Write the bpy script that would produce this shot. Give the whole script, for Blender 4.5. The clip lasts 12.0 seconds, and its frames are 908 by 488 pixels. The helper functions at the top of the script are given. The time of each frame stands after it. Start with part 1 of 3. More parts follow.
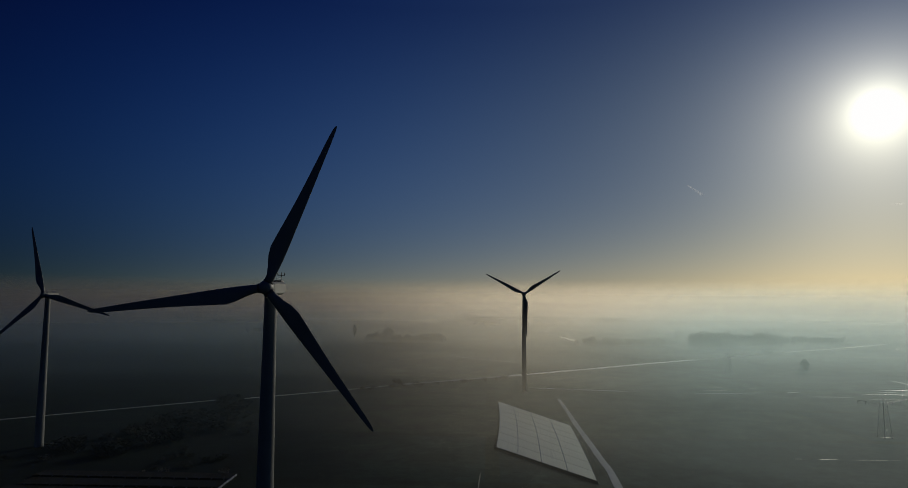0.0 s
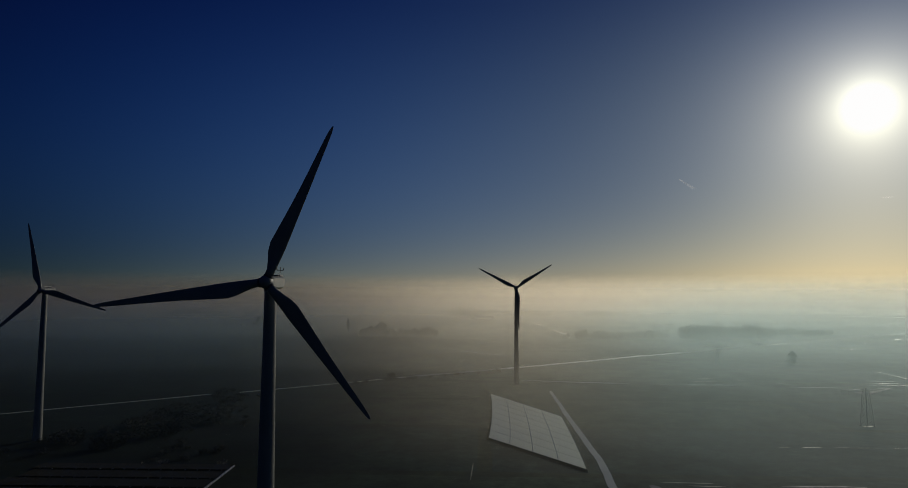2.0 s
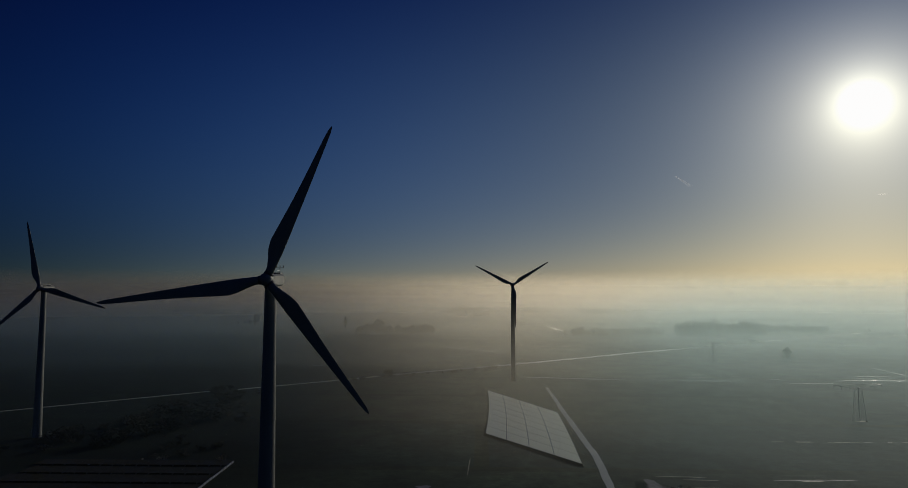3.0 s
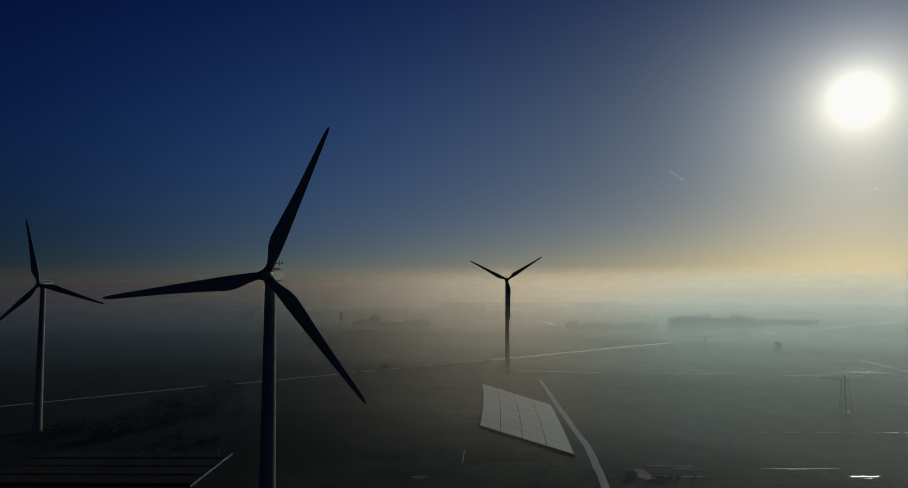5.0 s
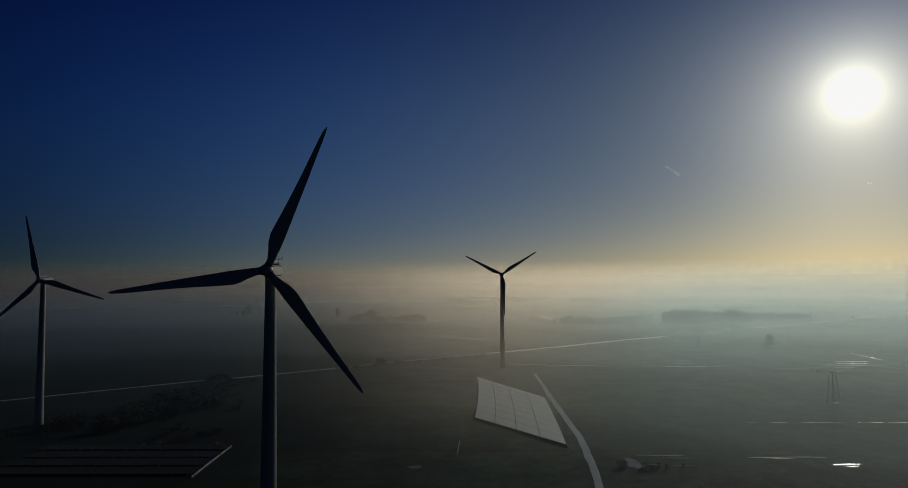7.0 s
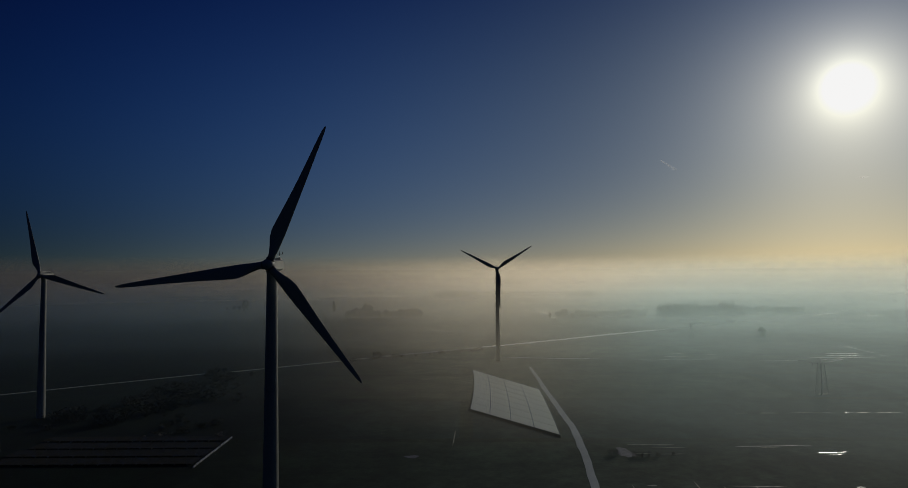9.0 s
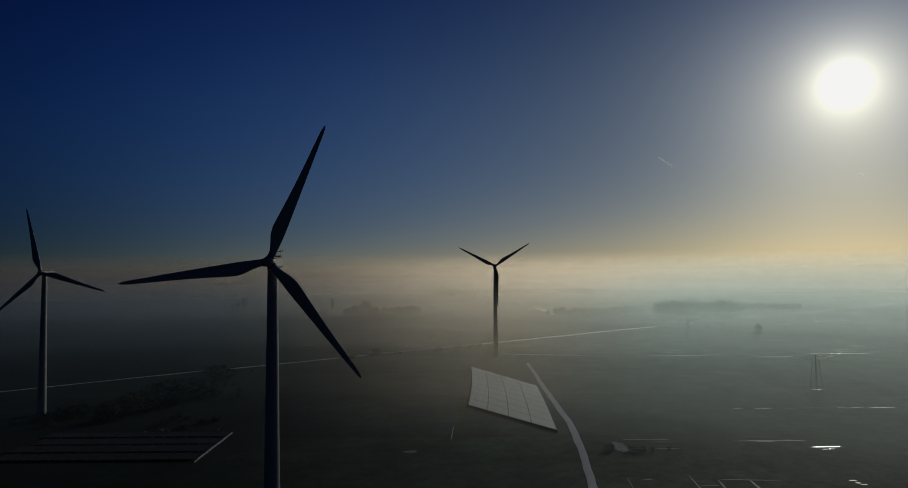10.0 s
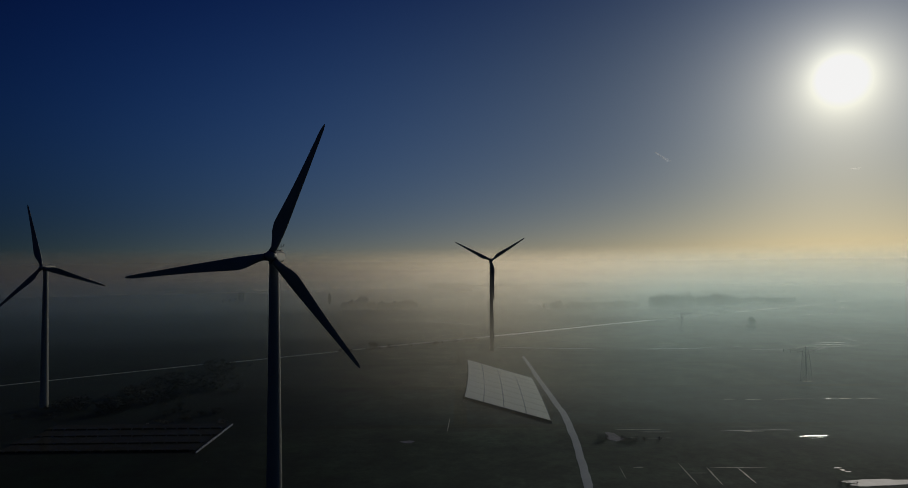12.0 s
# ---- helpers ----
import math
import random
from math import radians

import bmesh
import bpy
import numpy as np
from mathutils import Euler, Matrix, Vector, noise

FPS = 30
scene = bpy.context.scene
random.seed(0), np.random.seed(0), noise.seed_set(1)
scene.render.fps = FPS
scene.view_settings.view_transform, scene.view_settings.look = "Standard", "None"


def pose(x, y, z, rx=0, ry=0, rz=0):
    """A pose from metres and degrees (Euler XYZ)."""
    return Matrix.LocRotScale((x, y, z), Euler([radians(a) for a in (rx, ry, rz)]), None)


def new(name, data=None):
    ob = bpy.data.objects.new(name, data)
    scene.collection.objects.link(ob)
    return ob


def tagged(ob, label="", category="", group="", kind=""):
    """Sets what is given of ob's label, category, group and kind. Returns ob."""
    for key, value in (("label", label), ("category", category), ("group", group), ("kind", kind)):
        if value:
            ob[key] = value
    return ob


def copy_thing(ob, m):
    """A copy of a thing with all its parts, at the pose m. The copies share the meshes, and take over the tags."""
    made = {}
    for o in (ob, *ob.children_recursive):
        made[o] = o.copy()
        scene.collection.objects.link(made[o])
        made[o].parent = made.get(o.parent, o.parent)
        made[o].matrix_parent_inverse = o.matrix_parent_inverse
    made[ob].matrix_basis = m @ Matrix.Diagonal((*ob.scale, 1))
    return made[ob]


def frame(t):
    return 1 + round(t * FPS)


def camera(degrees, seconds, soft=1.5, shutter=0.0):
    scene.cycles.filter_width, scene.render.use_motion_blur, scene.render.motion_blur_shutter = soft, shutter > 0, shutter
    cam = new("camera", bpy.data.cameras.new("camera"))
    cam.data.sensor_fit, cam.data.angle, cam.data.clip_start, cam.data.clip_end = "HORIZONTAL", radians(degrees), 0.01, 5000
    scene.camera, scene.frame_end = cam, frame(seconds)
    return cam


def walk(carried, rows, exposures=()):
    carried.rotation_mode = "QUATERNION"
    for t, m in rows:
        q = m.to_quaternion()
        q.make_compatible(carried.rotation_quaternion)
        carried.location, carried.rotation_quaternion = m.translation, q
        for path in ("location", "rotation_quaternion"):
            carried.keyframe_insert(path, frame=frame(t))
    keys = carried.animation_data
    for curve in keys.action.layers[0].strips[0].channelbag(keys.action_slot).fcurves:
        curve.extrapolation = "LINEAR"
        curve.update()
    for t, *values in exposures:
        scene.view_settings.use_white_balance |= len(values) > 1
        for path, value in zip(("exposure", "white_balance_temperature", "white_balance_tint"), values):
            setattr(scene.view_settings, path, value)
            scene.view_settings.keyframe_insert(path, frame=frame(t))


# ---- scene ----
# Wind farm in low morning mist, seen from a drone that backs away slowly.

# ---- camera ----
cam = camera(72.0, 12.0, soft=0.8)
walk(cam, [
    (0.0, pose(-0.50, 14.40, 67.70, 95.00, -0.33, -0.53)),
    (3.0, pose(-0.50, 7.15, 67.40, 94.25, 0.00, -1.44)),
    (6.0, pose(0.00, 0.00, 67.20, 93.58, 0.26, -2.04)),
    (9.0, pose(0.20, -7.25, 66.95, 92.84, 0.46, -2.57)),
    (12.0, pose(0.20, -14.30, 66.65, 92.10, 0.60, -3.03)),
], exposures=((0.0, 0.10), (12.0, -0.05)))
scene.cycles.transparent_max_bounces = 48

# ---- world and sun ----
SUN_AZ, SUN_EL = radians(35.25), radians(14.32)
SUN_DIR = Vector((math.sin(SUN_AZ) * math.cos(SUN_EL), math.cos(SUN_AZ) * math.cos(SUN_EL), math.sin(SUN_EL)))


def link(tree, a, b):
    tree.links.new(a, b)


def math_node(tree, op, a, b=None, clamp=False):
    n = tree.nodes.new("ShaderNodeMath")
    n.operation, n.use_clamp = op, clamp
    for i, v in enumerate((a, b)):
        if v is None:
            continue
        if isinstance(v, (int, float)):
            n.inputs[i].default_value = v
        else:
            link(tree, v, n.inputs[i])
    return n.outputs[0]


def vec_node(tree, op, *args):
    n = tree.nodes.new("ShaderNodeVectorMath")
    n.operation = op
    for i, v in enumerate(args):
        if isinstance(v, (tuple, Vector)):
            n.inputs[i].default_value = v
        else:
            link(tree, v, n.inputs[i])
    return n.outputs["Value"] if op == "DOT_PRODUCT" else n.outputs["Vector"]


def make_world():
    """A clear dawn sky: deep blue aloft, warm along the horizon, with the wide aureole that moist air gives a low sun."""
    world = bpy.data.worlds.new("dawn_sky")
    world.use_nodes = True
    scene.world = world
    tree = world.node_tree
    tree.nodes.clear()
    way = vec_node(tree, "NORMALIZE", tree.nodes.new("ShaderNodeTexCoord").outputs["Generated"])
    sep = tree.nodes.new("ShaderNodeSeparateXYZ")
    link(tree, way, sep.inputs[0])
    up = math_node(tree, "MINIMUM", math_node(tree, "MAXIMUM", sep.outputs[2], 0.0), 0.43)
    away = math_node(tree, "ARCCOSINE", math_node(tree, "MINIMUM", vec_node(tree, "DOT_PRODUCT", way, SUN_DIR), 1.0))
    away = math_node(tree, "MINIMUM", away, 1.3)

    def bell(width):
        q = math_node(tree, "DIVIDE", away, width)
        return math_node(tree, "DIVIDE", 1.0, math_node(tree, "ADD", math_node(tree, "MULTIPLY", q, q), 1.0))

    terms = [
        (up, SKY_UP), (math_node(tree, "MULTIPLY", up, up), SKY_UP2),
        (away, SKY_AWAY), (math_node(tree, "MULTIPLY", away, away), SKY_AWAY2),
        (math_node(tree, "MULTIPLY", up, away), SKY_CROSS),
        (bell(0.05), SKY_CORE), (bell(0.236), SKY_HALO),
        (math_node(tree, "MAXIMUM", math_node(tree, "MINIMUM", sep.outputs[2], 0.0), -0.02), SKY_DIP),
        (math_node(tree, "EXPONENT", math_node(tree, "DIVIDE", up, -0.071)), SKY_LOW),
        (math_node(tree, "MULTIPLY", math_node(tree, "EXPONENT", math_node(tree, "DIVIDE", up, -0.142)), away), SKY_LOW_AWAY),
    ]
    low = math_node(tree, "DIVIDE", up, 0.12)
    low = math_node(tree, "EXPONENT", math_node(tree, "MULTIPLY", math_node(tree, "MULTIPLY", low, low), -1.0))
    terms += [(low, SKY_BAND), (math_node(tree, "MULTIPLY", low, away), SKY_BAND_AWAY)]
    total = None
    for value, colour in terms:
        c = tree.nodes.new("ShaderNodeCombineXYZ")
        for i in range(3):
            link(tree, value, c.inputs[i])
        total = vec_node(tree, "MULTIPLY_ADD", c.outputs[0], colour, SKY_BASE if total is None else total)
    parts = tree.nodes.new("ShaderNodeSeparateXYZ")
    link(tree, total, parts.inputs[0])
    rgb = tree.nodes.new("ShaderNodeCombineXYZ")
    for i in range(3):
        link(tree, math_node(tree, "MINIMUM", math_node(tree, "EXPONENT", parts.outputs[i]), 0.91), rgb.inputs[i])
    sky = tree.nodes.new("ShaderNodeTexSky")
    sky.sky_type, sky.sun_disc = "NISHITA", False
    sky.sun_elevation, sky.sun_rotation = SUN_EL, SUN_AZ
    sky.dust_density, sky.altitude = 2.0, 70
    thin = vec_node(tree, "MULTIPLY", sky.outputs[0], (0.0004, 0.0004, 0.0004))
    both = vec_node(tree, "ADD", rgb.outputs[0], thin)
    bg = tree.nodes.new("ShaderNodeBackground")
    link(tree, both, bg.inputs[0])
    bg.inputs[1].default_value = 1.0
    out = tree.nodes.new("ShaderNodeOutputWorld")
    link(tree, bg.outputs[0], out.inputs[0])


# logarithm of the sky's red, green and blue, term by term
SKY_BASE = (-4.78, -4.02, -3.26)
SKY_UP = (6.10, 3.41, -0.67)
SKY_UP2 = (-16.53, -11.44, -2.75)
SKY_AWAY = (2.78, 3.08, 4.38)
SKY_AWAY2 = (-3.82, -2.90, -2.73)
SKY_CROSS = (-2.33, -1.81, -1.79)
SKY_CORE = (1.68, 1.69, 1.56)
SKY_HALO = (2.98, 2.57, 2.24)
SKY_DIP = (30.0, 26.0, 14.0)
SKY_LOW = (1.19, 0.91, 0.24)
SKY_LOW_AWAY = (2.63, 0.69, -1.49)
SKY_BAND = (1.25, 0.89, 0.24)
SKY_BAND_AWAY = (-1.77, -1.18, -0.28)
make_world()

sun_data = bpy.data.lights.new("sun", "SUN")
sun_data.energy, sun_data.angle, sun_data.color = 0.76, radians(12.0), (1.0, 0.925, 0.80)
sun = new("sun", sun_data)
sun.matrix_world = Matrix.Translation((300, 500, 200)) @ SUN_DIR.to_track_quat("Z", "Y").to_matrix().to_4x4()


# ---- materials ----
def material(name, dark, light, rough=0.6, metal=0.0, scale=1.0, fine=12.0, bump=0.15, depth=0.02, spec=0.5):
    """A surface that varies between two colours at two scales, with fine relief."""
    m = bpy.data.materials.new(name)
    m.use_nodes = True
    t = m.node_tree
    b = t.nodes["Principled BSDF"]
    pos = t.nodes.new("ShaderNodeTexCoord").outputs["Object"]
    big, small = t.nodes.new("ShaderNodeTexNoise"), t.nodes.new("ShaderNodeTexNoise")
    for n, s, d in ((big, scale, 4.0), (small, scale * fine, 6.0)):
        n.inputs["Scale"].default_value, n.inputs["Detail"].default_value = s, d
        link(t, pos, n.inputs["Vector"])
    f = math_node(t, "ADD", math_node(t, "MULTIPLY", big.outputs[0], 1.3), math_node(t, "MULTIPLY", small.outputs[0], 0.7))
    f = math_node(t, "SUBTRACT", f, 0.5, clamp=True)
    mix = t.nodes.new("ShaderNodeMix")
    mix.data_type = "RGBA"
    mix.inputs["A"].default_value, mix.inputs["B"].default_value = (*dark, 1), (*light, 1)
    link(t, f, mix.inputs["Factor"])
    link(t, mix.outputs["Result"], b.inputs["Base Color"])
    b.inputs["Roughness"].default_value, b.inputs["Metallic"].default_value = rough, metal
    b.inputs["Specular IOR Level"].default_value = spec
    if bump:
        bn = t.nodes.new("ShaderNodeBump")
        bn.inputs["Strength"].default_value, bn.inputs["Distance"].default_value = bump, depth
        link(t, small.outputs[0], bn.inputs["Height"])
        link(t, bn.outputs[0], b.inputs["Normal"])
    return m


def ground_material():
    """Wet winter pasture in long parcels, grass and bare soil, with drier and wetter patches."""
    m = bpy.data.materials.new("pasture")
    m.use_nodes = True
    t = m.node_tree
    b = t.nodes["Principled BSDF"]
    pos = t.nodes.new("ShaderNodeTexCoord").outputs["Object"]
    turn = t.nodes.new("ShaderNodeMapping")
    turn.inputs["Rotation"].default_value = (0, 0, radians(3.7))
    turn.inputs["Scale"].default_value = (1 / 260, 1 / 260, 1)
    link(t, pos, turn.inputs["Vector"])
    parcels = t.nodes.new("ShaderNodeTexBrick")
    parcels.inputs["Color1"].default_value = (0.038, 0.070, 0.045, 1)
    parcels.inputs["Color2"].default_value = (0.076, 0.108, 0.052, 1)
    parcels.inputs["Mortar"].default_value = (0.050, 0.072, 0.032, 1)
    parcels.inputs["Mortar Size"].default_value = 0.012
    parcels.inputs["Scale"].default_value = 1.0
    parcels.inputs["Brick Width"].default_value, parcels.inputs["Row Height"].default_value = 1.4, 0.32
    link(t, turn.outputs[0], parcels.inputs["Vector"])
    heights, wide = None, None
    colour = parcels.outputs["Color"]
    for scale, low, high in ((0.006, 0.6, 1.4), (0.05, 0.55, 1.45), (0.22, 0.75, 1.25), (0.6, 0.82, 1.18)):
        n = t.nodes.new("ShaderNodeTexNoise")
        n.inputs["Scale"].default_value, n.inputs["Detail"].default_value = scale, 5.0
        link(t, pos, n.inputs["Vector"])
        r = t.nodes.new("ShaderNodeMapRange")
        r.inputs["From Min"].default_value, r.inputs["From Max"].default_value = 0.3, 0.7
        r.inputs["To Min"].default_value, r.inputs["To Max"].default_value = low, high
        link(t, n.outputs[0], r.inputs["Value"])
        c = t.nodes.new("ShaderNodeCombineXYZ")
        for i in range(3):
            link(t, r.outputs[0], c.inputs[i])
        colour = vec_node(t, "MULTIPLY", colour, c.outputs[0])
        heights, wide = n.outputs[0], wide or n.outputs[0]
    # weaker haze and lens falloff to the west, painted in as darker ground
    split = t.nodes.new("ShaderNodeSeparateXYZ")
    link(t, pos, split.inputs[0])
    dim_ramp = t.nodes.new("ShaderNodeMapRange")
    dim_ramp.interpolation_type = "SMOOTHSTEP"
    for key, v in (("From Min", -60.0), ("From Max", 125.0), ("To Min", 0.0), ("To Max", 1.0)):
        dim_ramp.inputs[key].default_value = v
    link(t, math_node(t, "ADD", split.outputs[0], math_node(t, "MULTIPLY", wide, 90.0)), dim_ramp.inputs["Value"])
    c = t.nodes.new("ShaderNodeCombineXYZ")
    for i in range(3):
        dim_tint = (0.062, 0.122, 0.084)[i]
        link(t, math_node(t, "ADD", math_node(t, "MULTIPLY", dim_ramp.outputs[0], 1.0 - dim_tint), dim_tint), c.inputs[i])
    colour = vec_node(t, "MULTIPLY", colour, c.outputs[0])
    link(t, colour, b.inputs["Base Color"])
    link(t, math_node(t, "ADD", math_node(t, "MULTIPLY", dim_ramp.outputs[0], 0.085), 0.018), b.inputs["Sheen Weight"])
    b.inputs["Roughness"].default_value = 0.85
    b.inputs["Specular IOR Level"].default_value = 0.10
    b.inputs["Sheen Roughness"].default_value = 0.6
    b.inputs["Sheen Tint"].default_value = (0.56, 0.72, 0.70, 1)
    bn = t.nodes.new("ShaderNodeBump")
    bn.inputs["Strength"].default_value, bn.inputs["Distance"].default_value = 0.4, 0.12
    link(t, heights, bn.inputs["Height"])
    link(t, bn.outputs[0], b.inputs["Normal"])
    return m


def mist_material():
    """Thin mist: mostly clear, its droplets throw light forwards, thins out towards its top and foot and breaks up in drifts."""
    m = bpy.data.materials.new("mist")
    m.use_nodes = True
    t = m.node_tree
    t.nodes.clear()
    pos = t.nodes.new("ShaderNodeNewGeometry").outputs["Position"]
    sep = t.nodes.new("ShaderNodeSeparateXYZ")
    link(t, pos, sep.inputs[0])
    squash = t.nodes.new("ShaderNodeMapping")
    squash.inputs["Scale"].default_value = (0.0045, 0.0045, 0.008)
    link(t, pos, squash.inputs["Vector"])
    n = t.nodes.new("ShaderNodeTexNoise")
    n.inputs["Scale"].default_value, n.inputs["Detail"].default_value = 1.0, 5.0
    link(t, squash.outputs[0], n.inputs["Vector"])

    def ramp(value, a, b, low, high, smooth=True):
        r = t.nodes.new("ShaderNodeMapRange")
        r.interpolation_type = "SMOOTHSTEP" if smooth else "LINEAR"
        for key, v in (("From Min", a), ("From Max", b), ("To Min", low), ("To Max", high)):
            r.inputs[key].default_value = v
        link(t, value, r.inputs["Value"])
        return r.outputs[0]

    reach = t.nodes.new("ShaderNodeVectorMath")
    reach.operation = "LENGTH"
    link(t, pos, reach.inputs[0])
    reach = reach.outputs["Value"]
    side = math_node(t, "DIVIDE", sep.outputs[0], reach)
    # drifts show close by and merge far off
    uneven = math_node(t, "MULTIPLY", ramp(n.outputs[0], 0.3, 0.7, -MIST_DRIFT, MIST_DRIFT), ramp(reach, 600.0, 1500.0, 1.0, 0.0))
    drift = math_node(t, "ADD", uneven, 1.0)
    # it begins at the ground, thins out upwards, and stands deeper far off
    foot = ramp(sep.outputs[2], 0.0, MIST_STEP * 67.0, 0.0, 1.0, smooth=False)
    deep = ramp(reach, 1500.0, 4300.0, 1.0, MIST_DEEP)
    top = ramp(math_node(t, "DIVIDE", sep.outputs[2], deep), MIST_LOW, MIST_TOP, 1.0, 0.0)
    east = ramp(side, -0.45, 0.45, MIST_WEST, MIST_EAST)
    # the fields close by lie nearly clear, most of all in the west
    gap_west = math_node(t, "MULTIPLY", ramp(reach, 230.0, 1100.0, 1.0, 0.0), ramp(side, -0.45, 0.15, MIST_CLEAR_WEST, 0.0))
    gap_east = math_node(t, "MULTIPLY", ramp(reach, 230.0, 600.0, 1.0, 0.0), ramp(side, -0.45, 0.15, 0.0, MIST_CLEAR))
    gap = math_node(t, "ADD", gap_west, gap_east)
    near = math_node(t, "SUBTRACT", 1.0, gap)
    # a dense layer lies on the ground itself
    bed = math_node(t, "ADD", math_node(t, "MULTIPLY", math_node(t, "EXPONENT", math_node(t, "DIVIDE", sep.outputs[2], -14.0)), MIST_BED), 1.0)
    near = math_node(t, "MULTIPLY", near, bed)
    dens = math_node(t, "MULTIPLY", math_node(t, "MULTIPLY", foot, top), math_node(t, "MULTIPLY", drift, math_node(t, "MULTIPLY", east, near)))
    depth = math_node(t, "MULTIPLY", math_node(t, "MULTIPLY", dens, reach), -MIST_STEP / MIST_SIGHT)
    a = math_node(t, "SUBTRACT", 1.0, math_node(t, "EXPONENT", depth))
    clear = t.nodes.new("ShaderNodeBsdfTransparent")
    lit = t.nodes.new("ShaderNodeBsdfTranslucent")
    ahead = t.nodes.new("ShaderNodeBsdfRefraction")
    # the light's cool cast close by and warm cast far off, painted into the mist
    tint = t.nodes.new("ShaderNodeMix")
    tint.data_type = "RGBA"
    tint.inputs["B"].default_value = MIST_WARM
    # the light's warmer cast down the middle of the fields, painted in too
    mid_cast = t.nodes.new("ShaderNodeMix")
    mid_cast.data_type = "RGBA"
    mid_cast.inputs["A"].default_value, mid_cast.inputs["B"].default_value = MIST_COLD, MIST_MID
    link(t, ramp(math_node(t, "ABSOLUTE", math_node(t, "SUBTRACT", side, 0.02)), 0.08, 0.38, 1.0, 0.0), mid_cast.inputs["Factor"])
    link(t, mid_cast.outputs["Result"], tint.inputs["A"])
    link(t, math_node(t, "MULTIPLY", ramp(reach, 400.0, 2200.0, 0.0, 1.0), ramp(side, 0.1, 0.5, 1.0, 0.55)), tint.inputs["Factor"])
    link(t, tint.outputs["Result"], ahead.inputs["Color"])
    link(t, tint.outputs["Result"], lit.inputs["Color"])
    ahead.inputs["Roughness"].default_value, ahead.inputs["IOR"].default_value = 1.0, 2.8
    droplets = t.nodes.new("ShaderNodeMixShader")
    droplets.inputs[0].default_value = MIST_AHEAD
    link(t, lit.outputs[0], droplets.inputs[1])
    link(t, ahead.outputs[0], droplets.inputs[2])
    mix = t.nodes.new("ShaderNodeMixShader")
    link(t, a, mix.inputs[0])
    link(t, clear.outputs[0], mix.inputs[1])
    link(t, droplets.outputs[0], mix.inputs[2])
    out = t.nodes.new("ShaderNodeOutputMaterial")
    link(t, mix.outputs[0], out.inputs[0])
    return m


# the share by which each sheet of mist lies farther than the last, and how far one sees through it, in metres
MIST_STEP, MIST_SIGHT = 0.095, 1400.0
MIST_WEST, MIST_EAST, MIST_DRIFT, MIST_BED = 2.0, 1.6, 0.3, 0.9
MIST_CLEAR_WEST, MIST_CLEAR = 0.84, 0.46
MIST_COLD, MIST_MID, MIST_WARM, MIST_AHEAD = (0.735, 0.955, 0.93, 1), (0.96, 0.92, 0.76, 1), (0.95, 0.87, 0.70, 1), 0.72
MIST_LOW, MIST_TOP, MIST_DEEP = 8.0, 66.0, 3.2
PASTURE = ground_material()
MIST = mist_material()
WATER = material("ditch_water", (0.015, 0.02, 0.02), (0.03, 0.035, 0.03), rough=0.07, scale=0.05, bump=0.02, depth=0.01)
RIPPLED = material("rippled_water", (0.015, 0.02, 0.02), (0.03, 0.035, 0.03), rough=0.26, scale=0.05, bump=0.1, depth=0.02)
# three pale tones that stand in for the sky mirrored in still water
POOL_SHINE = material("pool_water_shine", (0.26, 0.28, 0.26), (0.46, 0.48, 0.45), rough=0.55, scale=0.25, fine=9, bump=0.06, depth=0.02, spec=0.4)
DULL_SHINE = material("dull_pool_shine", (0.10, 0.11, 0.10), (0.34, 0.35, 0.34), rough=0.6, scale=0.35, fine=6, bump=0.06, depth=0.02, spec=0.2)
WATER_SHINE = material("pale_water_shine", (0.50, 0.53, 0.36), (0.64, 0.67, 0.47), rough=0.45, scale=0.08, fine=9, bump=0.05, depth=0.02, spec=0.12)
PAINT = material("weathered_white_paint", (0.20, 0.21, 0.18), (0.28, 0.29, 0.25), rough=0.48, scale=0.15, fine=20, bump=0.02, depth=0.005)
DARK_TRIM = material("dark_grey_coating", (0.05, 0.05, 0.055), (0.09, 0.09, 0.09), rough=0.5, scale=1.0)
STEEL = material("galvanised_steel", (0.22, 0.23, 0.24), (0.36, 0.37, 0.38), rough=0.45, metal=0.7, scale=0.8, bump=0.05)
GLASS_PANEL = material("solar_glass", (0.041, 0.040, 0.027), (0.062, 0.060, 0.042), rough=0.12, scale=0.4, fine=8, bump=0.004, depth=0.002, spec=0.5)
GLASS_PANEL.node_tree.nodes["Principled BSDF"].inputs["IOR"].default_value = 1.03
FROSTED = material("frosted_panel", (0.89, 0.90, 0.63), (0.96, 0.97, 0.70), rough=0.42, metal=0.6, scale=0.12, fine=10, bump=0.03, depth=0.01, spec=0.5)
GRAVEL = material("pale_gravel", (0.50, 0.51, 0.36), (0.72, 0.73, 0.54), rough=0.36, spec=1.0, scale=0.1, fine=10, bump=0.1, depth=0.02)
ALU = material("aluminium_frame", (0.55, 0.56, 0.57), (0.72, 0.73, 0.74), rough=0.35, metal=0.6, scale=1.0, bump=0.03)
CONCRETE = material("wet_concrete", (0.16, 0.16, 0.15), (0.30, 0.30, 0.28), rough=0.5, scale=0.3)
BARK = material("dark_bark", (0.04, 0.035, 0.028), (0.10, 0.085, 0.065), rough=0.85, scale=1.5, bump=0.4)
LEAF = material("dull_winter_foliage", (0.040, 0.044, 0.024), (0.080, 0.084, 0.045), rough=0.8, scale=0.25, bump=0.1)
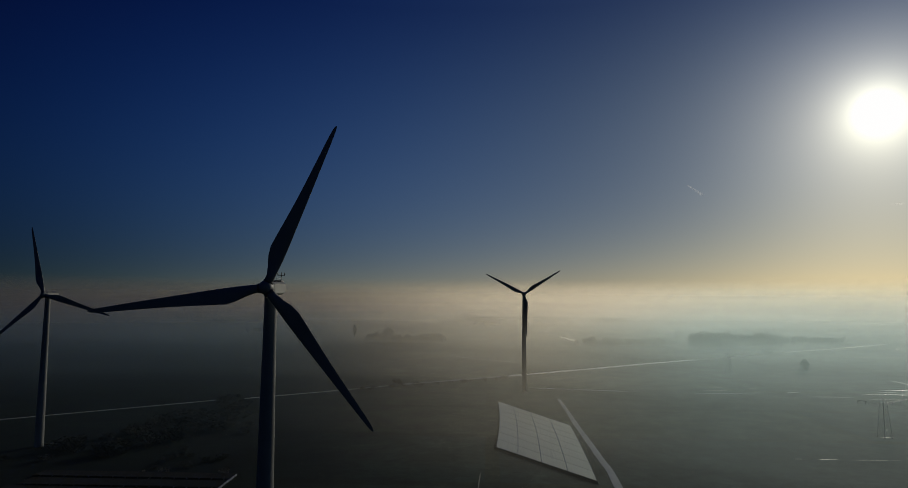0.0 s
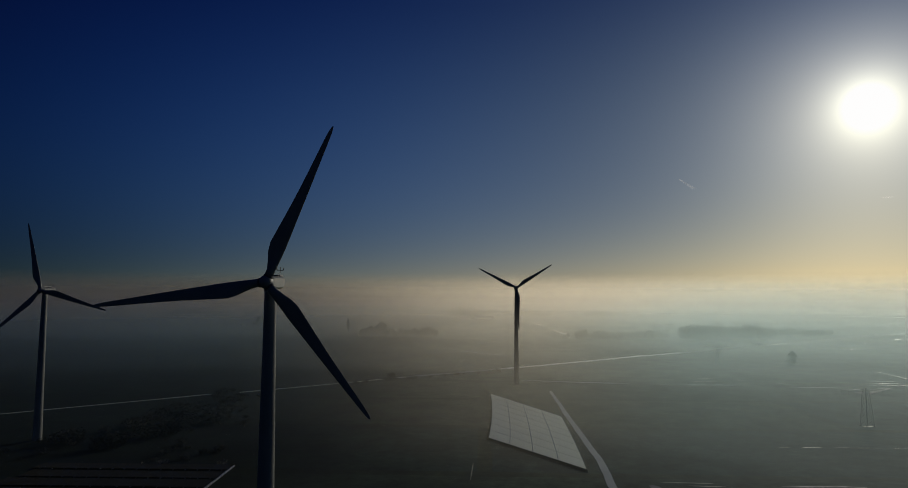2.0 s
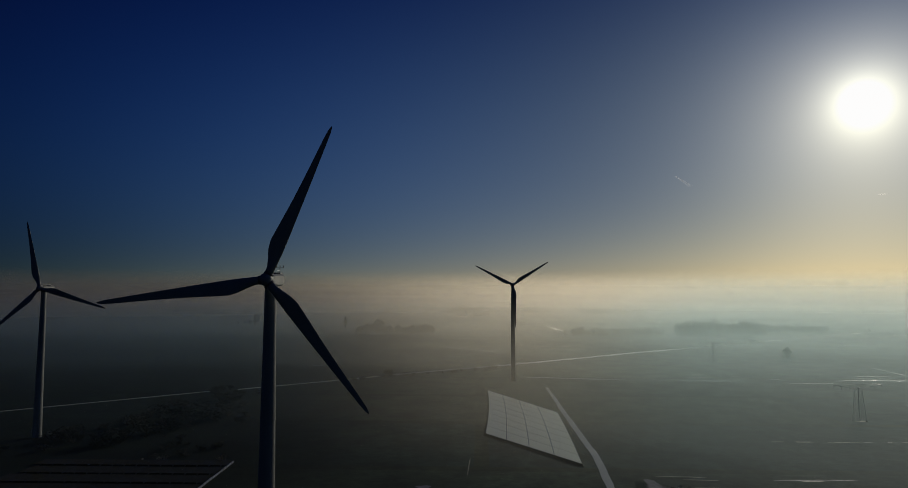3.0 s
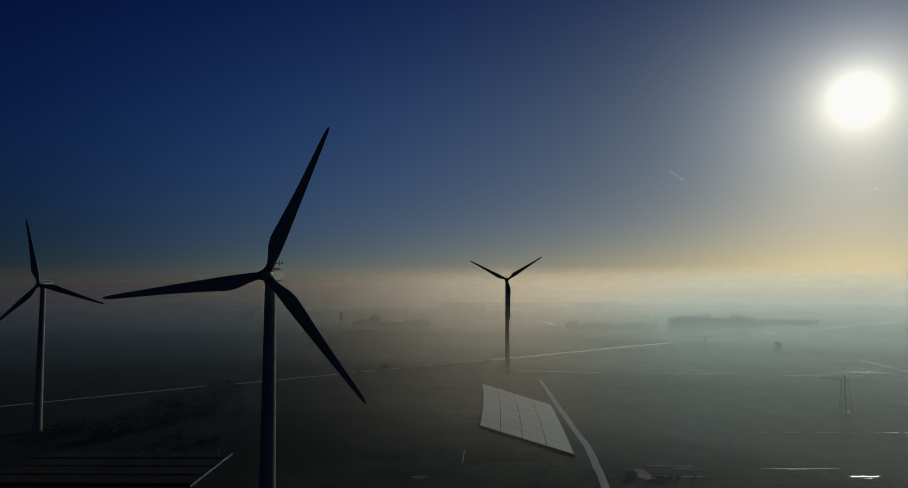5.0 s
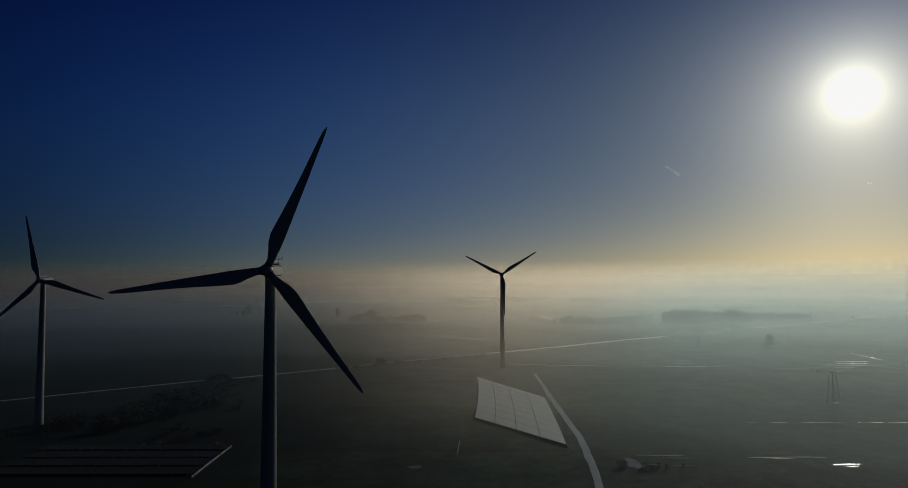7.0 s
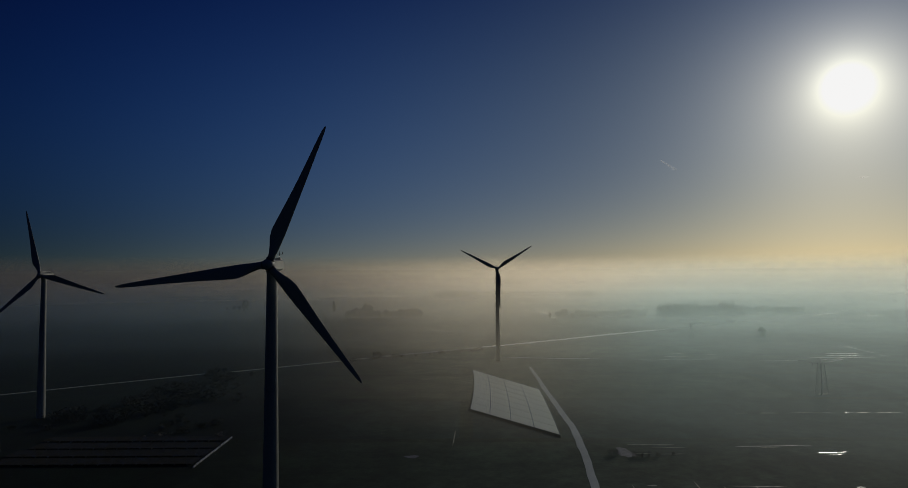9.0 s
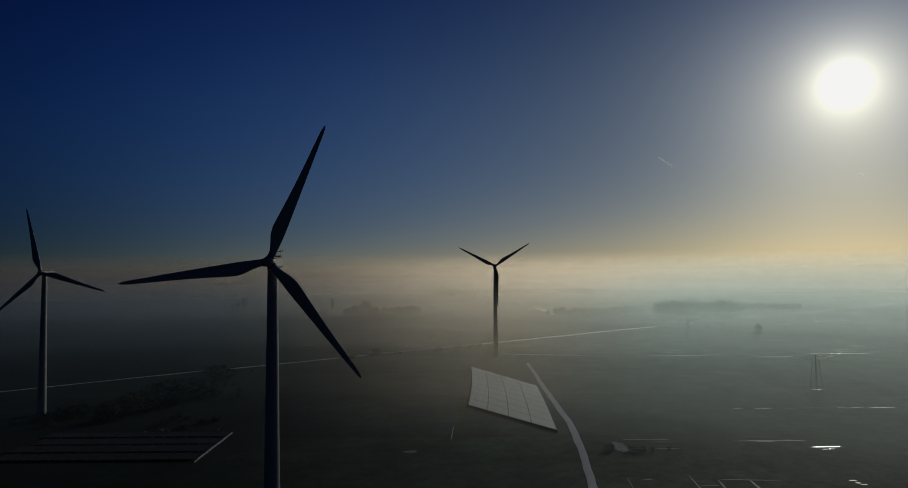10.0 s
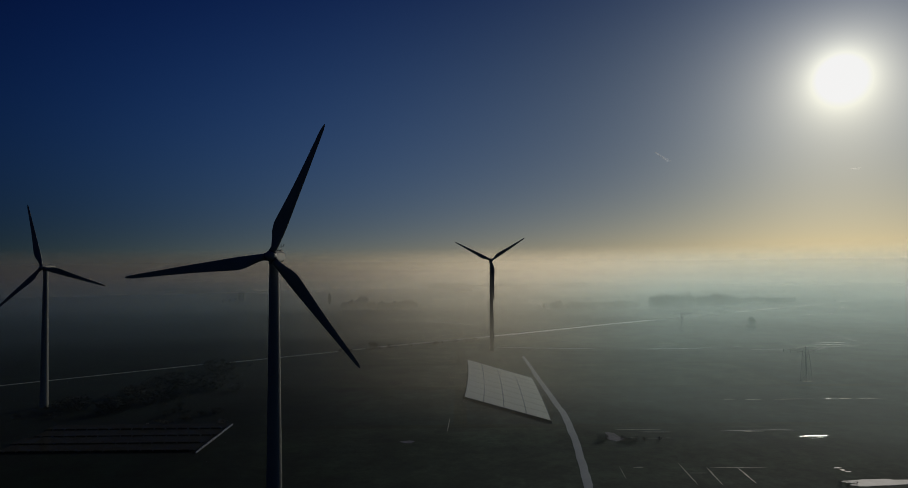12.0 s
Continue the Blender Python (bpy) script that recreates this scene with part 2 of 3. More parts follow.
TWIG = material("pale_bare_twigs", (0.16, 0.15, 0.12), (0.28, 0.26, 0.21), rough=0.6, scale=2.0, bump=0.1)
SCRUB = material("rough_winter_scrub", (0.020, 0.026, 0.017), (0.040, 0.046, 0.028), rough=0.85, scale=0.3, bump=0.1)
BRICK = material("barn_brick", (0.09, 0.06, 0.05), (0.17, 0.11, 0.09), rough=0.8, scale=0.3)
ROOF = material("barn_roof", (0.05, 0.05, 0.055), (0.10, 0.10, 0.105), rough=0.6, scale=0.3)


def vapour_material():
    m = bpy.data.materials.new("ice_cloud")
    m.use_nodes = True
    t = m.node_tree
    t.nodes.clear()
    clear, lit = t.nodes.new("ShaderNodeBsdfTransparent"), t.nodes.new("ShaderNodeBsdfTranslucent")
    lit.inputs[0].default_value = (0.95, 0.95, 0.95, 1)
    ahead = t.nodes.new("ShaderNodeBsdfRefraction")
    ahead.inputs["Roughness"].default_value, ahead.inputs["IOR"].default_value = 0.85, 1.5
    ice, mix, out = t.nodes.new("ShaderNodeMixShader"), t.nodes.new("ShaderNodeMixShader"), t.nodes.new("ShaderNodeOutputMaterial")
    link(t, lit.outputs[0], ice.inputs[1])
    link(t, ahead.outputs[0], ice.inputs[2])
    ice.inputs[0].default_value = 0.95
    mix.inputs[0].default_value = 0.024
    link(t, clear.outputs[0], mix.inputs[1])
    link(t, ice.outputs[0], mix.inputs[2])
    link(t, mix.outputs[0], out.inputs[0])
    return m


VAPOUR = vapour_material()


# ---- building helpers ----
def part(name, bm, mat, parent=None, label="", smooth=False, at=None):
    """Links a bmesh as one mesh object under a thing or a part."""
    me = bpy.data.meshes.new(name)
    bm.to_mesh(me)
    bm.free()
    me.materials.append(mat)
    if smooth:
        for p in me.polygons:
            p.use_smooth = True
    ob = new(name, me)
    if at is not None:
        ob.matrix_basis = at
    if parent is not None:
        ob.parent = parent
    if label:
        ob["label"] = label
    return ob


def root(name, m):
    ob = new(name)
    ob.matrix_basis = m
    return ob


def box(bm, x0, x1, y0, y1, z0, z1):
    v = [bm.verts.new((x, y, z)) for z in (z0, z1) for y in (y0, y1) for x in (x0, x1)]
    for f in ((0, 2, 3, 1), (4, 5, 7, 6), (0, 1, 5, 4), (2, 6, 7, 3), (0, 4, 6, 2), (1, 3, 7, 5)):
        bm.faces.new([v[i] for i in f])
    return v


def beam(bm, a, b, w):
    """A square bar from a to b."""
    a, b = Vector(a), Vector(b)
    d = (b - a).normalized()
    side = d.cross(Vector((0, 0, 1)) if abs(d.z) < 0.9 else Vector((1, 0, 0))).normalized()
    over = d.cross(side)
    rings = []
    for p in (a, b):
        rings.append([bm.verts.new(p + (side * i + over * j) * w / 2) for i, j in ((-1, -1), (1, -1), (1, 1), (-1, 1))])
    for i in range(4):
        bm.faces.new((rings[0][i], rings[0][(i + 1) % 4], rings[1][(i + 1) % 4], rings[1][i]))
    bm.faces.new(rings[0][::-1])
    bm.faces.new(rings[1])


def lathe(bm, profile, n=32, axis="Z"):
    """Turns rows of (radius, height) round an axis and closes the ends."""
    rings = []
    for r, h in profile:
        ring = []
        for i in range(n):
            a = 2 * math.pi * i / n
            p = (r * math.cos(a), r * math.sin(a), h)
            if axis == "Y":
                p = (p[0], h, -p[1])
            ring.append(bm.verts.new(p))
        rings.append(ring)
    for a, b in zip(rings, rings[1:]):
        for i in range(n):
            bm.faces.new((a[i], a[(i + 1) % n], b[(i + 1) % n], b[i]))
    bm.faces.new(rings[0][::-1])
    bm.faces.new(rings[-1])


# ---- ground ----
bm = bmesh.new()
bmesh.ops.create_grid(bm, x_segments=8, y_segments=8, size=4900)
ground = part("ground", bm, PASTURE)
tagged(ground, "flat dark winter pasture in long wet parcels", "ground", kind="structure")


# ---- mist ----
def mist():
    bm = bmesh.new()
    r, k = 225.0, 0
    while r < 4600:
        n, last = 48, None
        for i in range(n + 1):
            a = radians(-52 + 104 * i / n)
            w = 1 + 0.02 * math.sin(3.1 * a + k) + 0.012 * math.sin(9 * a + 2.3 * k)
            low = bm.verts.new((r * w * math.sin(a), r * w * math.cos(a), 0.3))
            high = bm.verts.new((r * w * math.sin(a), r * w * math.cos(a), 68 + 0.038 * r))
            if last:
                bm.faces.new((last[0], low, high, last[1]))
            last = (low, high)
        r, k = r * (1 + MIST_STEP), k + 1
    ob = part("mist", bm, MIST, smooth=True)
    tagged(ob, "thin pale morning mist lying low over the far fields", "mist", kind="stuff")


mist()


# ---- wind turbines ----
R_ROTOR = 32.0


def blade_mesh():
    bm = bmesh.new()
    # share of the span, chord, thickness, how far the leading edge lies ahead of the axis, twist
    rows = ((0.03, 1.55, 1.55, 0.78, 0), (0.07, 1.6, 1.5, 0.8, 4), (0.12, 2.1, 1.15, 0.85, 10), (0.17, 2.75, 0.85, 0.9, 13),
            (0.225, 3.05, 0.68, 0.92, 12), (0.30, 2.8, 0.55, 0.88, 10), (0.40, 2.4, 0.43, 0.8, 7), (0.52, 1.98, 0.33, 0.72, 5),
            (0.65, 1.6, 0.25, 0.62, 3), (0.78, 1.25, 0.18, 0.5, 1.5), (0.90, 0.95, 0.12, 0.4, 0.5), (0.96, 0.72, 0.09, 0.32, 0),
            (0.99, 0.40, 0.06, 0.2, 0), (1.0, 0.12, 0.03, 0.08, 0))
    n, rings = 20, []
    for s, chord, thick, ahead, twist in rows:
        round_ = max(0.0, min(1.0, (0.16 - s) / 0.1))
        ring = []
        for i in range(n):
            a = 2 * math.pi * i / n
            q = (1 - math.cos(a)) / 2
            foil = 2.6 * (0.2969 * math.sqrt(q) - 0.126 * q - 0.3516 * q * q + 0.2843 * q ** 3 - 0.1015 * q ** 4) * 2
            y = math.sin(a) / 2 * round_ + (1 - round_) * foil * 0.5 * (1 if a < math.pi else -1)
            p = Vector((ahead - q * chord, y * thick, s * R_ROTOR))
            ring.append(bm.verts.new(Matrix.Rotation(radians(twist), 3, "Z") @ p))
        rings.append(ring)
    for a, b in zip(rings, rings[1:]):
        for i in range(n):
            bm.faces.new((a[i], a[(i + 1) % n], b[(i + 1) % n], b[i]))
    bm.faces.new(rings[0][::-1])
    bm.faces.new(rings[-1])
    return bm


def wind_turbine(x, y, phase, hub_z, label):
    t = root("wind_turbine", pose(x, y, 0))
    tagged(t, label, "wind turbine", "wind farm turbines")
    top, foot = 1.10, 1.94
    cuts = (0.0, 0.30, 0.63, 1.0)
    for a, b in zip(cuts, cuts[1:]):
        bm = bmesh.new()
        zt = hub_z - 1.75
        r0, r1 = foot + (top - foot) * a, foot + (top - foot) * b
        z0, z1 = a * zt, b * zt
        lathe(bm, ((r0 + 0.05, z0), (r0 + 0.05, z0 + 0.22), (r0, z0 + 0.26), (r1, z1 - 0.24), (r1 + 0.05, z1 - 0.2), (r1 + 0.05, z1 - 0.01)), 48)
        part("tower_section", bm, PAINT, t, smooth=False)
    bm = bmesh.new()
    lathe(bm, ((1.14, hub_z - 1.74), (1.25, hub_z - 1.5), (1.25, hub_z - 1.2)), 32)
    part("yaw_ring", bm, DARK_TRIM, t, "dark yaw bearing under the nacelle")
    # nacelle, its axis along y, the rotor at the south end
    bm = bmesh.new()
    rings = []
    for yy, w, zb, zt in ((-2.1, 0.9, -0.95, 0.9), (-1.6, 1.1, -1.2, 1.05), (1.0, 1.2, -1.35, 1.15), (5.0, 1.2, -1.2, 1.2), (6.2, 1.1, -0.9, 1.15), (6.6, 0.9, -0.6, 1.0)):
        c, ring = 0.35, []
        for px, pz in ((-w + c, zb), (w - c, zb), (w, zb + c), (w, zt - c), (w - c, zt), (-w + c, zt), (-w, zt - c), (-w, zb + c)):
            ring.append(bm.verts.new((px, yy, hub_z + pz)))
        rings.append(ring)
    for a, b in zip(rings, rings[1:]):
        for i in range(8):
            bm.faces.new((a[i], b[i], b[(i + 1) % 8], a[(i + 1) % 8]))
    bm.faces.new(rings[0])
    bm.faces.new(rings[-1][::-1])
    bmesh.ops.recalc_face_normals(bm, faces=bm.faces)
    nac = part("nacelle", bm, PAINT, t)
    bm = bmesh.new()
    box(bm, -0.9, 0.9, 3.6, 5.4, hub_z + 1.17, hub_z + 1.5)
    part("cooler", bm, DARK_TRIM, nac, "low dark cooler box on the nacelle roof")
    bm = bmesh.new()
    beam(bm, (0.3, 5.7, hub_z + 1.1), (0.3, 5.7, hub_z + 3.1), 0.12)
    beam(bm, (-0.35, 5.7, hub_z + 2.5), (0.95, 5.7, hub_z + 2.5), 0.1)
    beam(bm, (-0.35, 5.7, hub_z + 2.5), (-0.35, 5.7, hub_z + 2.95), 0.16)
    beam(bm, (0.95, 5.7, hub_z + 2.5), (0.95, 5.7, hub_z + 3.0), 0.16)
    part("wind_mast", bm, DARK_TRIM, nac, "thin dark mast with wind gauges")
    for xx in (-0.9, 0.9):
        bm = bmesh.new()
        for yy in (0.4, 2.0, 3.2):
            beam(bm, (xx, yy, hub_z + 1.08), (xx, yy, hub_z + 1.85), 0.06)
        beam(bm, (xx, 0.4, hub_z + 1.85), (xx, 3.2, hub_z + 1.85), 0.06)
        part("roof_rail", bm, STEEL, nac)
    # rotor
    bm = bmesh.new()
    lathe(bm, ((0.12, -4.7), (0.65, -4.55), (1.02, -4.2), (1.24, -3.7), (1.3, -3.1), (1.26, -2.4), (1.1, -2.15)), 32, "Y")
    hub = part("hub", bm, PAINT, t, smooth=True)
    hub.location = (0, 0, hub_z)
    first = None
    for k in range(3):
        m = Matrix.Translation((0, -3.3, hub_z)) @ Matrix.Rotation(radians(phase + 120 * k), 4, "Y")
        if first is None:
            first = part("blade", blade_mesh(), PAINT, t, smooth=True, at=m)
        else:
            ob = new("blade", first.data)
            ob.matrix_basis, ob.parent = m, t
        bm = bmesh.new()
        lathe(bm, ((0.86, 0.8), (0.9, 0.9), (0.9, 1.25), (0.84, 1.35)), 24)
        part("blade_collar", bm, DARK_TRIM, t, "dark collar at the blade root", at=m)
    return t


wind_turbine(-33.2, 130.3, 22, 69.5, "white wind turbine standing dark against the sky on open pasture")
wind_turbine(-185.5, 306.0, -13, 68.4, "white wind turbine behind dark hedges beside the solar rows")
wind_turbine(56.0, 482.0, 57, 71.6, "white wind turbine with its foot in the mist")


# ---- water ----
def water_strip(name, centre, widths, label, ragged=0.15, category="ditch", z=0.05, mat=None, taper=False):
    """A strip of still water along a line of points, with uneven banks."""
    bm = bmesh.new()
    pts = [Vector((*p, 0)) for p in centre]
    fine, wide = [], []
    for i in range(len(pts) - 1):
        steps = max(2, int((pts[i + 1] - pts[i]).length / (1.5 if taper else 4)))
        for k in range(steps):
            fine.append(pts[i].lerp(pts[i + 1], k / steps))
            wide.append(widths[i] + (widths[i + 1] - widths[i]) * k / steps)
    fine.append(pts[-1])
    wide.append(widths[-1])
    if taper:
        # narrow ends, and reeds that close in here and there
        n, shift = len(wide) - 1, random.uniform(0, 50)
        for i in range(n + 1):
            wide[i] *= (0.2 + 0.8 * min(1.0, 5 * min(i, n - i) / n)) * (1 + 0.55 * noise.noise((i * 0.55, shift, 0)))
    last = None
    for i, p in enumerate(fine):
        d = (fine[min(i + 1, len(fine) - 1)] - fine[max(i - 1, 0)]).normalized()
        side = Vector((-d.y, d.x, 0))
        l = wide[i] / 2 * (1 + random.uniform(-ragged, ragged))
        r = wide[i] / 2 * (1 + random.uniform(-ragged, ragged))
        ring = []
        for q in (p + side * l, p - side * r):
            ring += [bm.verts.new((q.x, q.y, z)), bm.verts.new((q.x, q.y, -0.3))]
        if last:
            bm.faces.new((last[0], ring[0], ring[2], last[2]))
            bm.faces.new((last[1], ring[1], ring[0], last[0]))
            bm.faces.new((last[2], ring[2], ring[3], last[3]))
        last = ring
    ob = part(name, bm, mat or WATER_SHINE)
    tagged(ob, label, category, kind="structure")
    return ob


CANAL = "long narrow canal of still pale water"
# western stretches take the painted sky shine, eastern ones reflect as water
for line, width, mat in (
        (((-420, 240), (-244.9, 368.5), (-222.5, 385), (-197.7, 403.3), (-170.2, 423.5), (-153, 436.5)), 2.2, WATER_SHINE),
        (((-137, 443.3), (-112, 460.4), (-93, 473.5), (-65.6, 493), (-46.4, 508)), 3.0, WATER_SHINE),
        (((-36, 516), (-12.6, 531.8), (22.4, 554), (54, 574.5)), 4.5, POOL_SHINE),
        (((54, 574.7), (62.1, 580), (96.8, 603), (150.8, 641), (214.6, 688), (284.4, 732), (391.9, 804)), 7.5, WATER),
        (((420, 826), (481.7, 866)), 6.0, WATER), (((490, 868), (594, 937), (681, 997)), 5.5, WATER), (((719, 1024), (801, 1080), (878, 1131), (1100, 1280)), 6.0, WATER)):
    water_strip("canal", line, [width] * len(line), CANAL if mat is WATER else "long narrow canal with sky shine painted pale", category="canal", mat=mat)
FAR_CANAL = "far canal shining through the mist"
water_strip("canal", ((215, 1546), (211, 1420), (207, 1295)), (3.5, 5, 6), FAR_CANAL, 0.45, category="canal", mat=WATER)
water_strip("canal", ((205, 1188), (205.5, 1120), (206.5, 1048)), (5, 7, 8), FAR_CANAL, 0.45, category="canal", mat=WATER)
water_strip("canal", ((191, 968), (205, 951)), (4, 9), FAR_CANAL, 0.5, category="canal", mat=WATER)
water_strip("track", ((75.1, 447), (72, 397), (68.8, 353), (66.9, 318), (65, 288), (64, 267), (61.5, 247), (58.8, 226.5), (55.7, 207), (52.5, 188), (49, 168)),
            (1.9, 2.5, 2.8, 2.9, 2.9, 3.0, 3.0, 2.9, 2.8, 2.8, 2.7), "pale wet gravel track beside the solar field", 0.13, "track", 0.06, GRAVEL)
DITCH_WET = "narrow straight ditch full of pale water"
DITCH = "narrow straight ditch with sky shine painted pale"
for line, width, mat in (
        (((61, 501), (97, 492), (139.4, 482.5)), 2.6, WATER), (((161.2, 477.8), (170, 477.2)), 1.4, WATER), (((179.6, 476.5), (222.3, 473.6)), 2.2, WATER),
        (((191.6, 492), (209.6, 491)), 1.1, WATER_SHINE), (((203, 509), (214.7, 508)), 1.0, WATER_SHINE), (((230, 500), (237, 499.4)), 1.4, WATER_SHINE), (((221, 480), (235, 479)), 1.6, WATER),
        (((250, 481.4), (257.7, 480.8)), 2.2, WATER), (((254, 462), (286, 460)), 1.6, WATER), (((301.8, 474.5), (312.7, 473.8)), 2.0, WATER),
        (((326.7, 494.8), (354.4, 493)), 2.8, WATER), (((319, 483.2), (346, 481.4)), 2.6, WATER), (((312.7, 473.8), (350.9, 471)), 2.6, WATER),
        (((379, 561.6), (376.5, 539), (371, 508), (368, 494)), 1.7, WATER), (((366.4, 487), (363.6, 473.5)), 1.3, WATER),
        (((148, 288.2), (153.8, 287.8)), 0.35, WATER_SHINE), (((158.6, 287.6), (167, 287.1)), 0.4, WATER_SHINE), (((172.6, 286.8), (187.6, 286)), 0.3, WATER_SHINE), (((188.2, 286), (192.8, 285.6)), 0.2, POOL_SHINE),
        (((198.1, 285.4), (201.2, 285.2)), 0.35, WATER), (((202, 285.2), (203.7, 285)), 0.2, POOL_SHINE), (((204.7, 285), (211.2, 284.6)), 0.4, WATER_SHINE), (((213.3, 284.5), (226, 283.8)), 0.5, WATER_SHINE),
        (((119, 232.1), (131, 231.9), (140, 231.9), (148.5, 230.8)), 0.6, POOL_SHINE), (((128, 230.4), (136, 230.2)), 0.4, WATER_SHINE), (((78.4, 237.9), (96.5, 236.2)), 0.8, WATER_SHINE), (((86.8, 233.7), (99.3, 232.3)), 0.6, WATER_SHINE), (((77.4, 225.6), (83.6, 225.2)), 0.8, WATER_SHINE), (((86.4, 224.4), (95.6, 223.9)), 0.5, WATER_SHINE),
        (((85.9, 193.6), (83.4, 173.4)), 0.4, WATER_SHINE), (((93.3, 188.8), (90.8, 172.8)), 0.42, WATER_SHINE), (((103.2, 188), (101.4, 173)), 0.42, WATER_SHINE), (((94.3, 188.7), (112.5, 186.6)), 0.35, WATER_SHINE), (((85.3, 183.8), (91.3, 183.3)), 0.3, WATER_SHINE), (((65.3, 192.3), (63.6, 180.1)), 0.25, WATER_SHINE),
        (((12.5, 264.3), (10.3, 241.5)), 0.3, WATER_SHINE), (((-65.9, 715), (-54.7, 714)), 4.0, WATER), (((-63.4, 688), (-54, 687.4)), 2.5, WATER), (((-152.7, 631.7), (-143.4, 631)), 2.0, WATER),
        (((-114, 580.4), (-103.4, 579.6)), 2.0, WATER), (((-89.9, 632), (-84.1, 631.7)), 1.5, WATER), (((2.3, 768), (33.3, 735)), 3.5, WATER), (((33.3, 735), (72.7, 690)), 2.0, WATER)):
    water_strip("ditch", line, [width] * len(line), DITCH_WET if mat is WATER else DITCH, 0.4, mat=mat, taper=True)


def pond(x, y, w, d, label, mat):
    """A shallow pool with an uneven shore."""
    bm = bmesh.new()
    n, rim, low = 40, [], []
    a0, a1, a2 = (random.uniform(0, 6.28) for _ in range(3))
    for i in range(n):
        a = 2 * math.pi * i / n
        r = 1 + 0.16 * math.sin(3 * a + a0) + 0.10 * math.sin(5 * a + a1) + 0.06 * math.sin(11 * a + a2)
        px, py = x + w / 2 * r * math.cos(a), y + d / 2 * r * math.sin(a)
        rim.append(bm.verts.new((px, py, 0.055)))
        low.append(bm.verts.new((px, py, -0.2)))
    bm.faces.new(rim)
    for i in range(n):
        bm.faces.new((low[i], low[(i + 1) % n], rim[(i + 1) % n], rim[i]))
    tagged(part("pond", bm, mat), label, "pond", kind="structure")


POOL = "shallow flood pool shining in wet pasture"
for x, y, w, d in ((150.5, 221.8, 11, 0.7), (150.2, 218.8, 5, 0.3)):
    pond(x, y, w, d, POOL, WATER)
for x, y, w, d in ((455, 778, 3.5, 5), (498, 766, 5, 6), (632, 895, 5, 7), (676, 928, 8, 8), (544, 788, 5, 3), (576, 855, 5, 4), (645, 894, 5, 3), (690, 927, 7, 4), (1269, 1744, 18, 8)):
    pond(x, y, w, d, POOL, RIPPLED)
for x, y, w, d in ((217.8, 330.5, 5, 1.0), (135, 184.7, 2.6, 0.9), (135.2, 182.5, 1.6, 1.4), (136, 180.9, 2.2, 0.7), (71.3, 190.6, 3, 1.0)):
    pond(x, y, w, d, "shallow flood pool with sky shine painted pale", WATER_SHINE)
pond(-5.4, 227.7, 5, 3.6, "small flood pool with dull sky shine painted on", DULL_SHINE)
pond(74.4, 227.3, 5.6, 13, "flood pool among bare bushes with dull sky shine painted on", DULL_SHINE)
pond(139.5, 170.6, 25, 5.6, "wide flood pool with grey sky shine painted on", POOL_SHINE)

# ---- large solar field on its bank ----
def field_point(u, v, z):
    """u across from the west edge, v from the south edge to the north edge, which bends west."""
    west = Vector((21.7, 304.7)).lerp(Vector((32.8, 435.5)), v)
    east = Vector((55.1, 251.9)).lerp(Vector((65.6, 356.9)), v)
    p = west.lerp(east, u) + Vector((5.5 - 3.5 * u, 2)) * (v * (1 - v))
    return Vector((p.x, p.y, BANK_TOP * (1 - v) + z))


# the bank rises towards its south edge
BANK_TOP = 0.6
bank = bmesh.new()
rows = []
for v in [i / 8 for i in range(9)]:
    h = BANK_TOP * (1 - v)
    w, e = field_point(-0.003, v, 0.12), field_point(1.003, v, 0.12)
    rows.append([bank.verts.new(p) for p in ((w.x - 0.4 - 1.5 * h, w.y - 1.0 * h, -0.2), w, e, (e.x + 0.3 + 0.5 * h, e.y, -0.2))])
for a, b in zip(rows, rows[1:]):
    for i in range(3):
        bank.faces.new((a[i], a[i + 1], b[i + 1], b[i]))
for ring, run in ((rows[0], -4 * BANK_TOP), (rows[-1], 0.5)):
    feet = [bank.verts.new((ring[i].co.x, ring[i].co.y + run, -0.2)) for i in (1, 2)]
    bank.faces.new([ring[0], feet[0], ring[1]])
    bank.faces.new([ring[1], feet[0], feet[1], ring[2]])
    bank.faces.new([ring[2], feet[1], ring[3]])
bmesh.ops.recalc_face_normals(bank, faces=bank.faces)
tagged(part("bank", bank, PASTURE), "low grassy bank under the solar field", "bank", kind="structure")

field = root("solar_field", pose(0, 0, 0))
tagged(field, "large flat solar field of pale reflecting panel blocks", "solar panels")
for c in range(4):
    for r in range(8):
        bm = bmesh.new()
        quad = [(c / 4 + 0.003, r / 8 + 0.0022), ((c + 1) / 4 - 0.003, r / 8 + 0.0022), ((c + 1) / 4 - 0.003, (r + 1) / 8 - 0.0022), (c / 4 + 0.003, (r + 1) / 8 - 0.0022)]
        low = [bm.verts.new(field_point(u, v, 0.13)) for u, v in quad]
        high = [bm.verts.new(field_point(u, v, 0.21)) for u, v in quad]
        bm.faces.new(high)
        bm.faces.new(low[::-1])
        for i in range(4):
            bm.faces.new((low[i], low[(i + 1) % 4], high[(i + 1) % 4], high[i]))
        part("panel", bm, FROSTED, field)

